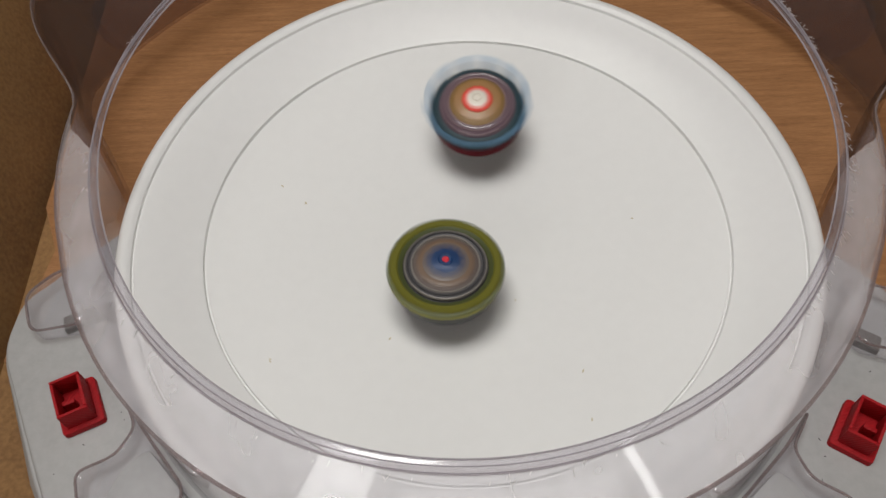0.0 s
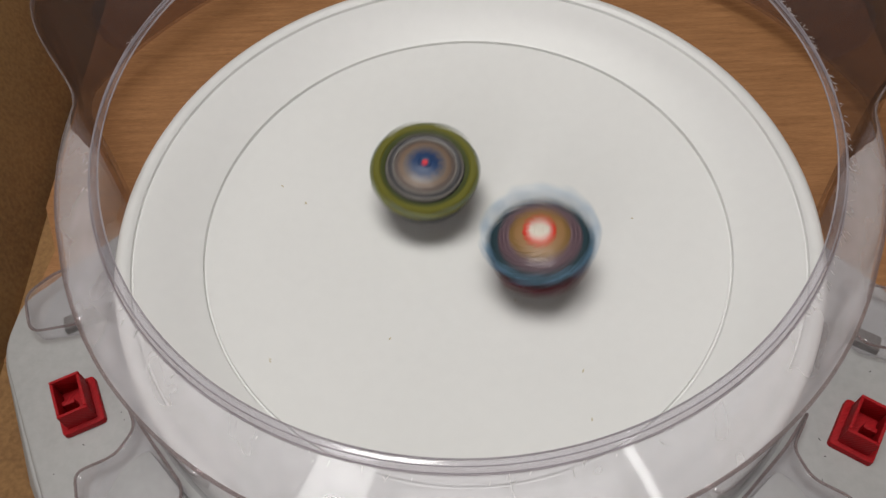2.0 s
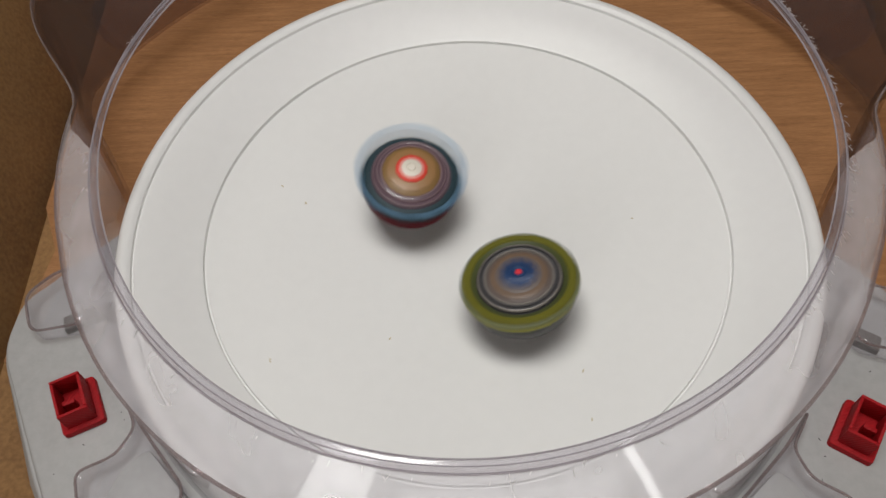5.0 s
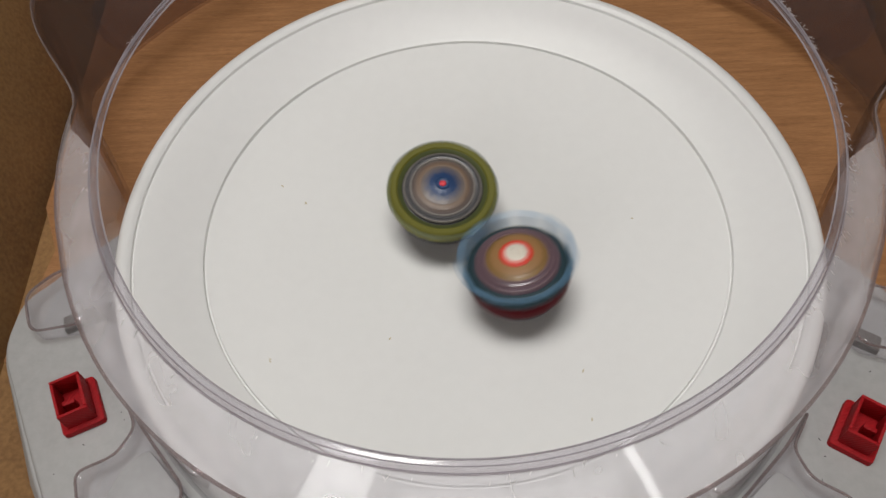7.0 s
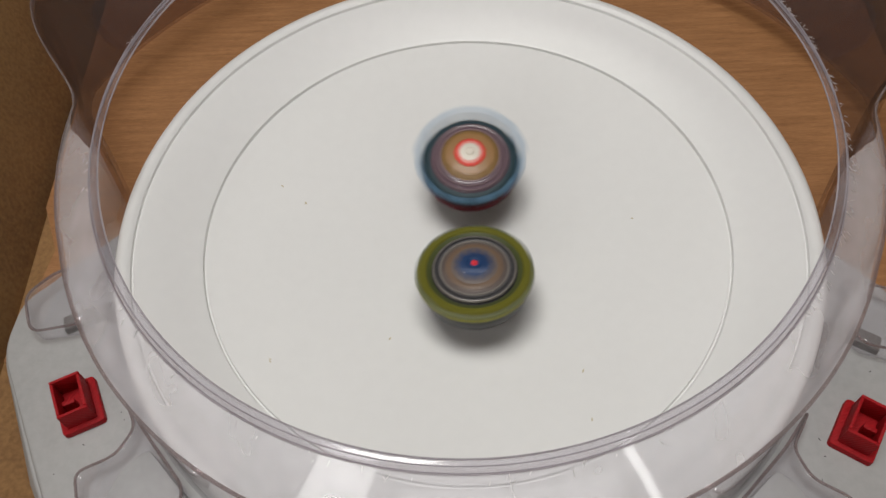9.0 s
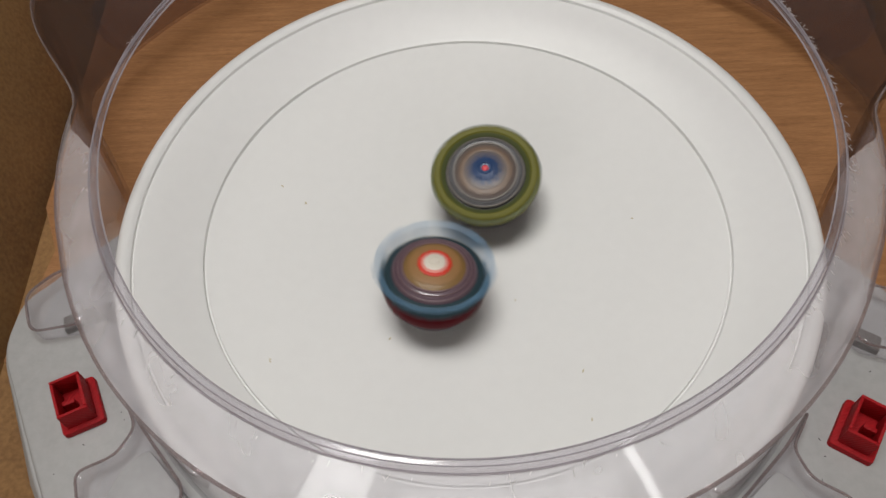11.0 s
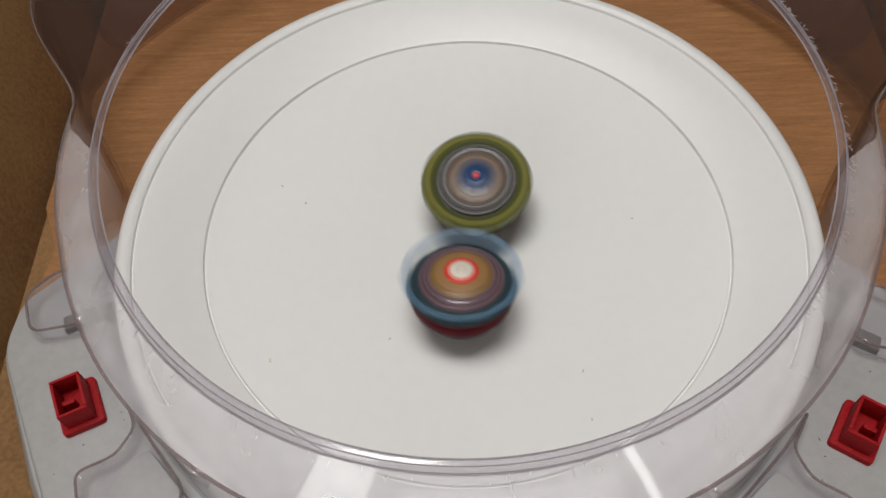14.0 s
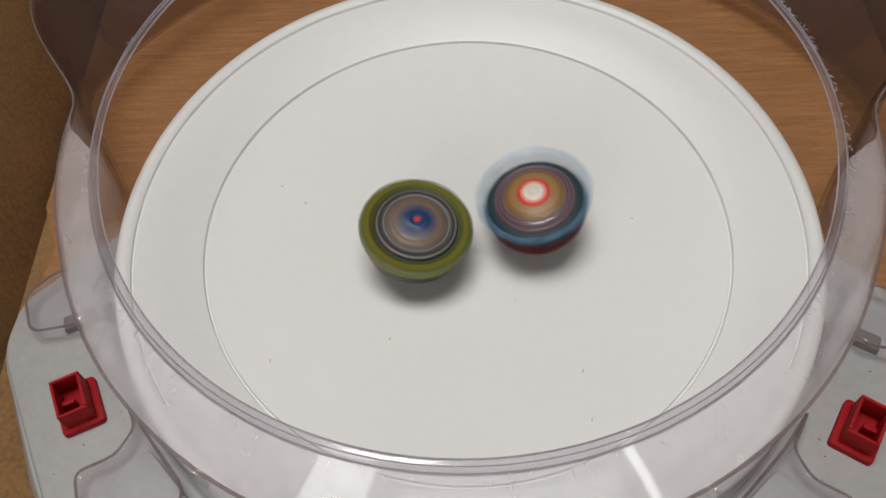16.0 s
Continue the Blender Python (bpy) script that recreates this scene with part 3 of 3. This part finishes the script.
RED_PATH = (
    (0.0, 7.2, 55.1), (0.1, -2.7, 55.8), (0.2, -15.6, 53.0), (0.3, -20.7, 39.2), (0.4, -6.7, 16.0),
    (0.5, 21.8, 11.8), (0.6, 45.4, 14.3), (0.7, 57.4, 22.6), (0.8, 54.4, 35.1), (0.9, 39.5, 46.0),
    (1.0, 17.8, 50.6), (1.1, -0.6, 29.2), (1.2, 14.3, 8.0), (1.3, 34.8, -9.7), (1.4, 49.4, -20.2),
    (1.5, 55.2, -20.3), (1.6, 55.5, -13.1), (1.7, 53.5, -2.3), (1.8, 46.9, 4.3), (1.9, 37.8, -1.1),
    (2.0, 31.7, -20.0), (2.1, 36.4, -38.7), (2.2, 47.6, -47.4), (2.3, 57.8, -40.0), (2.4, 54.6, -21.5),
    (2.5, 34.6, -11.5), (2.6, 5.3, -22.7), (2.7, -15.5, -51.1), (2.8, -19.0, -72.3), (2.9, -5.4, -81.0),
    (3.0, 16.3, -79.9), (3.1, 35.4, -68.2), (3.2, 31.0, -44.0), (3.3, 10.4, -52.0), (3.4, -5.9, -57.0),
    (3.5, -11.8, -60.2), (3.6, -10.5, -64.0), (3.7, -8.4, -62.4), (3.8, -6.8, -56.7), (3.9, -14.3, -46.8),
    (4.0, -26.1, -39.3), (4.1, -31.8, -33.9), (4.2, -35.9, -31.0), (4.3, -39.0, -22.6), (4.4, -39.9, -14.5),
    (4.5, -39.3, -7.1), (4.6, -37.6, -0.6), (4.7, -35.1, 5.1), (4.8, -32.1, 9.7), (4.9, -28.6, 13.5),
    (5.0, -25.0, 16.8), (5.1, -21.4, 19.4), (5.2, -17.6, 21.4), (5.3, -13.8, 23.0), (5.4, -9.9, 24.1),
    (5.5, -5.8, 24.8), (5.6, -1.7, 25.1), (5.7, 2.5, 25.0), (5.8, 7.2, 24.3), (5.9, 12.0, 23.0),
    (6.0, 16.8, 20.8), (6.1, 21.8, 17.9), (6.2, 26.8, 13.6), (6.3, 31.3, 8.1), (6.4, 33.5, 1.6),
    (6.5, 33.4, -5.3), (6.6, 33.4, -13.1), (6.7, 33.8, -19.3), (6.8, 32.7, -24.3), (6.9, 29.7, -29.3),
    (7.0, 22.9, -33.3), (7.1, 16.9, -37.8), (7.2, 11.7, -45.3), (7.3, 5.9, -47.0), (7.4, 1.1, -46.9),
    (7.5, -3.8, -45.1), (7.6, -11.2, -44.6), (7.7, -21.9, -48.3), (7.8, -30.7, -46.2), (7.9, -35.0, -41.2),
    (8.0, -38.6, -34.0), (8.1, -39.6, -28.4), (8.2, -40.7, -19.2), (8.3, -38.4, -10.9), (8.4, -35.2, -2.6),
    (8.5, -30.4, 6.0), (8.6, -24.1, 12.5), (8.7, -17.0, 17.7), (8.8, -10.8, 22.1), (8.9, -4.4, 25.3),
    (9.0, 3.3, 26.3), (9.1, 9.8, 23.6), (9.2, 16.3, 21.5), (9.3, 22.3, 17.8), (9.4, 27.1, 13.0),
    (9.5, 30.7, 7.7), (9.6, 33.4, 2.2), (9.7, 34.8, -3.7), (9.8, 35.2, -9.6), (9.9, 34.6, -15.2),
    (10.0, 33.1, -20.7), (10.1, 30.7, -25.8), (10.2, 27.5, -30.2), (10.3, 23.6, -34.3), (10.4, 19.0, -37.6),
    (10.5, 14.2, -40.0), (10.6, 8.8, -41.7), (10.7, 3.0, -42.4), (10.8, -2.8, -42.0), (10.9, -8.7, -40.3),
    (11.0, -14.2, -37.4), (11.1, -19.0, -33.3), (11.2, -23.2, -27.9), (11.3, -25.8, -21.3), (11.4, -25.6, -11.2),
    (11.5, -27.3, -0.2), (11.6, -29.3, 6.0), (11.7, -29.3, 10.4), (11.8, -25.0, 11.4), (11.9, -19.8, 14.5),
    (12.0, -19.2, 19.5), (12.1, -17.0, 21.2), (12.2, -13.4, 18.9), (12.3, -6.5, 14.2), (12.4, 3.3, 11.7),
    (12.5, 12.3, 13.2), (12.6, 18.5, 14.4), (12.7, 21.0, 12.0), (12.8, 22.5, 7.6), (12.9, 24.8, 1.1),
    (13.0, 29.0, -3.2), (13.1, 29.4, -7.7), (13.2, 28.3, -14.0), (13.3, 26.2, -20.0), (13.4, 24.2, -25.0),
    (13.5, 20.6, -30.2), (13.6, 14.6, -34.7), (13.7, 11.1, -40.4), (13.8, 7.7, -44.2), (13.9, 1.9, -44.0),
    (14.0, -2.2, -41.8), (14.1, -8.7, -36.9), (14.2, -18.6, -37.7), (14.3, -25.2, -36.6), (14.4, -28.6, -34.5),
    (14.5, -29.6, -28.8), (14.6, -27.9, -22.4), (14.7, -33.3, -13.1), (14.8, -36.8, -6.7), (14.9, -37.0, -1.4),
    (15.0, -35.2, 1.4), (15.1, -30.3, 10.4), (15.2, -29.2, 18.4), (15.3, -25.3, 24.1), (15.4, -18.6, 25.6),
    (15.5, -10.1, 26.3), (15.6, -1.0, 22.5), (15.7, 7.6, 16.4), (15.8, 19.4, 12.6), (15.9, 27.0, 7.3),
    (16.0, 33.0, 0.9),
)
GREEN_PATH = (
    (0.0, -8.7, -30.9), (0.1, -11.9, -27.6), (0.2, -16.7, -25.6), (0.3, -21.3, -24.5), (0.4, -26.0, -26.4),
    (0.5, -34.5, -32.8), (0.6, -38.8, -37.4), (0.7, -38.8, -37.4), (0.8, -38.3, -31.8), (0.9, -36.3, -23.4),
    (1.0, -34.4, -12.8), (1.1, -35.2, -5.1), (1.2, -51.4, -4.1), (1.3, -60.8, -6.2), (1.4, -62.8, -10.2),
    (1.5, -57.3, -15.7), (1.6, -48.3, -16.8), (1.7, -37.5, -11.0), (1.8, -28.0, -3.1), (1.9, -21.7, 10.8),
    (2.0, -17.8, 22.0), (2.1, -16.0, 32.5), (2.2, -16.0, 41.1), (2.3, -17.7, 43.3), (2.4, -18.4, 38.9),
    (2.5, -17.5, 33.0), (2.6, -14.2, 33.4), (2.7, -9.1, 41.8), (2.8, -1.3, 43.9), (2.9, 3.7, 38.3),
    (3.0, 8.3, 27.1), (3.1, 15.7, 18.9), (3.2, 23.2, 5.4), (3.3, 27.5, 22.6), (3.4, 30.6, 29.9),
    (3.5, 27.6, 29.1), (3.6, 24.4, 23.0), (3.7, 20.6, 13.0), (3.8, 21.6, -2.5), (3.9, 28.4, -14.8),
    (4.0, 38.5, -20.0), (4.1, 46.0, -19.7), (4.2, 46.4, -16.1), (4.3, 45.5, -19.6), (4.4, 44.1, -23.1),
    (4.5, 41.9, -26.5), (4.6, 39.2, -30.0), (4.7, 36.0, -33.1), (4.8, 32.2, -35.8), (4.9, 28.0, -38.1),
    (5.0, 23.5, -40.0), (5.1, 18.6, -41.2), (5.2, 13.7, -41.6), (5.3, 8.5, -41.5), (5.4, 3.5, -40.7),
    (5.5, -1.2, -39.3), (5.6, -5.9, -37.1), (5.7, -10.0, -34.5), (5.8, -13.8, -31.4), (5.9, -17.1, -27.8),
    (6.0, -19.9, -23.9), (6.1, -22.2, -19.9), (6.2, -24.0, -15.4), (6.3, -25.2, -11.0), (6.4, -23.6, -5.6),
    (6.5, -20.7, -2.3), (6.6, -21.0, 2.0), (6.7, -20.2, 6.3), (6.8, -16.6, 8.5), (6.9, -13.9, 10.7),
    (7.0, -10.5, 12.1), (7.1, -6.7, 12.6), (7.2, -3.9, 16.0), (7.3, -0.3, 15.8), (7.4, 2.4, 14.6),
    (7.5, 5.5, 11.2), (7.6, 8.6, 12.1), (7.7, 15.8, 11.8), (7.8, 20.3, 9.4), (7.9, 23.7, 7.1),
    (8.0, 26.4, 2.9), (8.1, 28.6, 0.2), (8.2, 29.3, -4.1), (8.3, 28.9, -9.5), (8.4, 27.9, -12.7),
    (8.5, 25.7, -18.1), (8.6, 22.2, -21.8), (8.7, 19.4, -25.9), (8.8, 14.1, -29.8), (8.9, 8.9, -32.7),
    (9.0, 3.8, -35.0), (9.1, -1.3, -36.4), (9.2, -6.4, -37.1), (9.3, -11.3, -35.0), (9.4, -15.8, -31.9),
    (9.5, -19.7, -28.1), (9.6, -22.9, -23.7), (9.7, -25.2, -18.9), (9.8, -26.7, -13.8), (9.9, -27.1, -8.5),
    (10.0, -26.8, -3.3), (10.1, -25.6, 1.8), (10.2, -23.6, 6.4), (10.3, -20.8, 10.8), (10.4, -17.3, 14.4),
    (10.5, -13.4, 17.5), (10.6, -8.8, 19.8), (10.7, -4.1, 21.3), (10.8, 0.8, 22.0), (10.9, 5.8, 21.8),
    (11.0, 10.7, 20.9), (11.1, 15.3, 18.8), (11.2, 19.7, 16.1), (11.3, 23.6, 12.6), (11.4, 27.3, 8.0),
    (11.5, 27.2, 2.9), (11.6, 27.6, -1.9), (11.7, 25.5, -8.3), (11.8, 22.5, -15.6), (11.9, 21.3, -22.8),
    (12.0, 18.1, -29.2), (12.1, 14.1, -32.9), (12.2, 9.7, -36.8), (12.3, 4.6, -38.6), (12.4, -1.4, -41.3),
    (12.5, -7.2, -40.8), (12.6, -10.6, -38.1), (12.7, -14.0, -35.1), (12.8, -16.5, -31.0), (12.9, -22.5, -26.7),
    (13.0, -25.1, -21.5), (13.1, -26.1, -15.1), (13.2, -26.2, -9.8), (13.3, -25.4, -3.4), (13.4, -22.8, 3.1),
    (13.5, -19.5, 7.7), (13.6, -14.7, 11.7), (13.7, -11.1, 16.3), (13.8, -5.7, 18.4), (13.9, 0.7, 19.2),
    (14.0, 6.0, 16.6), (14.1, 11.4, 14.3), (14.2, 17.6, 13.0), (14.3, 22.0, 9.3), (14.4, 24.4, 3.7),
    (14.5, 24.0, -2.2), (14.6, 23.8, -8.2), (14.7, 25.1, -15.6), (14.8, 22.2, -20.8), (14.9, 17.0, -24.9),
    (15.0, 10.2, -27.0), (15.1, 8.0, -32.7), (15.2, 2.8, -36.8), (15.3, -2.3, -37.4), (15.4, -7.3, -36.6),
    (15.5, -11.9, -34.0), (15.6, -15.5, -31.0), (15.7, -18.1, -25.6), (15.8, -22.0, -20.8), (15.9, -23.4, -14.6),
    (16.0, -23.1, -9.4),
)


def glide(rows, t):
    """The place on a path at t: a smooth curve through its rows, a tenth of a second apart."""
    f = max(0.0, min(len(rows) - 1.0, t * 10))
    i = min(len(rows) - 2, int(f))
    s = f - i
    p = [Vector(rows[max(0, min(len(rows) - 1, i + k))][1:]) for k in (-1, 0, 1, 2)]
    return 0.5 * ((2 * p[1]) + (p[2] - p[0]) * s + (2 * p[0] - 5 * p[1] + 4 * p[2] - p[3]) * s * s
                  + (3 * p[1] - p[0] - 3 * p[2] + p[3]) * s ** 3) / 1000


def settled(t):
    """Share of the full lean: the tops spin nearly upright while fresh and lean more as they tire."""
    u = min(1.0, max(0.0, (t - 2.8) / 3.2))
    return 0.55 + 0.45 * u * u * (3 - 2 * u)


def spin_rows(rows, lean, turn, centre):
    """Poses thirty times a second: the tip rides on the dish, the axle leans inwards, the top spins."""
    out = []
    for k in range(481):
        t = k / 30
        c = glide(rows, t)
        d = Vector(centre) - c
        angle = min(lean * d.length, 0.36) * settled(t)
        d = d.normalized() if d.length > 1e-6 else Vector((0, 1))
        up = Vector((d.x * math.sin(angle), d.y * math.sin(angle), math.cos(angle)))
        q = Vector((0, 0, 1)).rotation_difference(up)
        m = Matrix.Translation((c.x, c.y, floor_z(c.x, c.y) + 0.0003)) @ q.to_matrix().to_4x4() @ pose(0, 0, 0, 0, 0, turn * k)
        out.append((t, m))
    return out


red_spinner = red_top()
green_spinner = green_top()


def motions():
    walk(red_spinner, spin_rows(RED_PATH, 4.9, -84.0, (0.0, -0.001)))
    walk(green_spinner, spin_rows(GREEN_PATH, 5.76, -84.0, (0.0, -0.0112)))


motions()
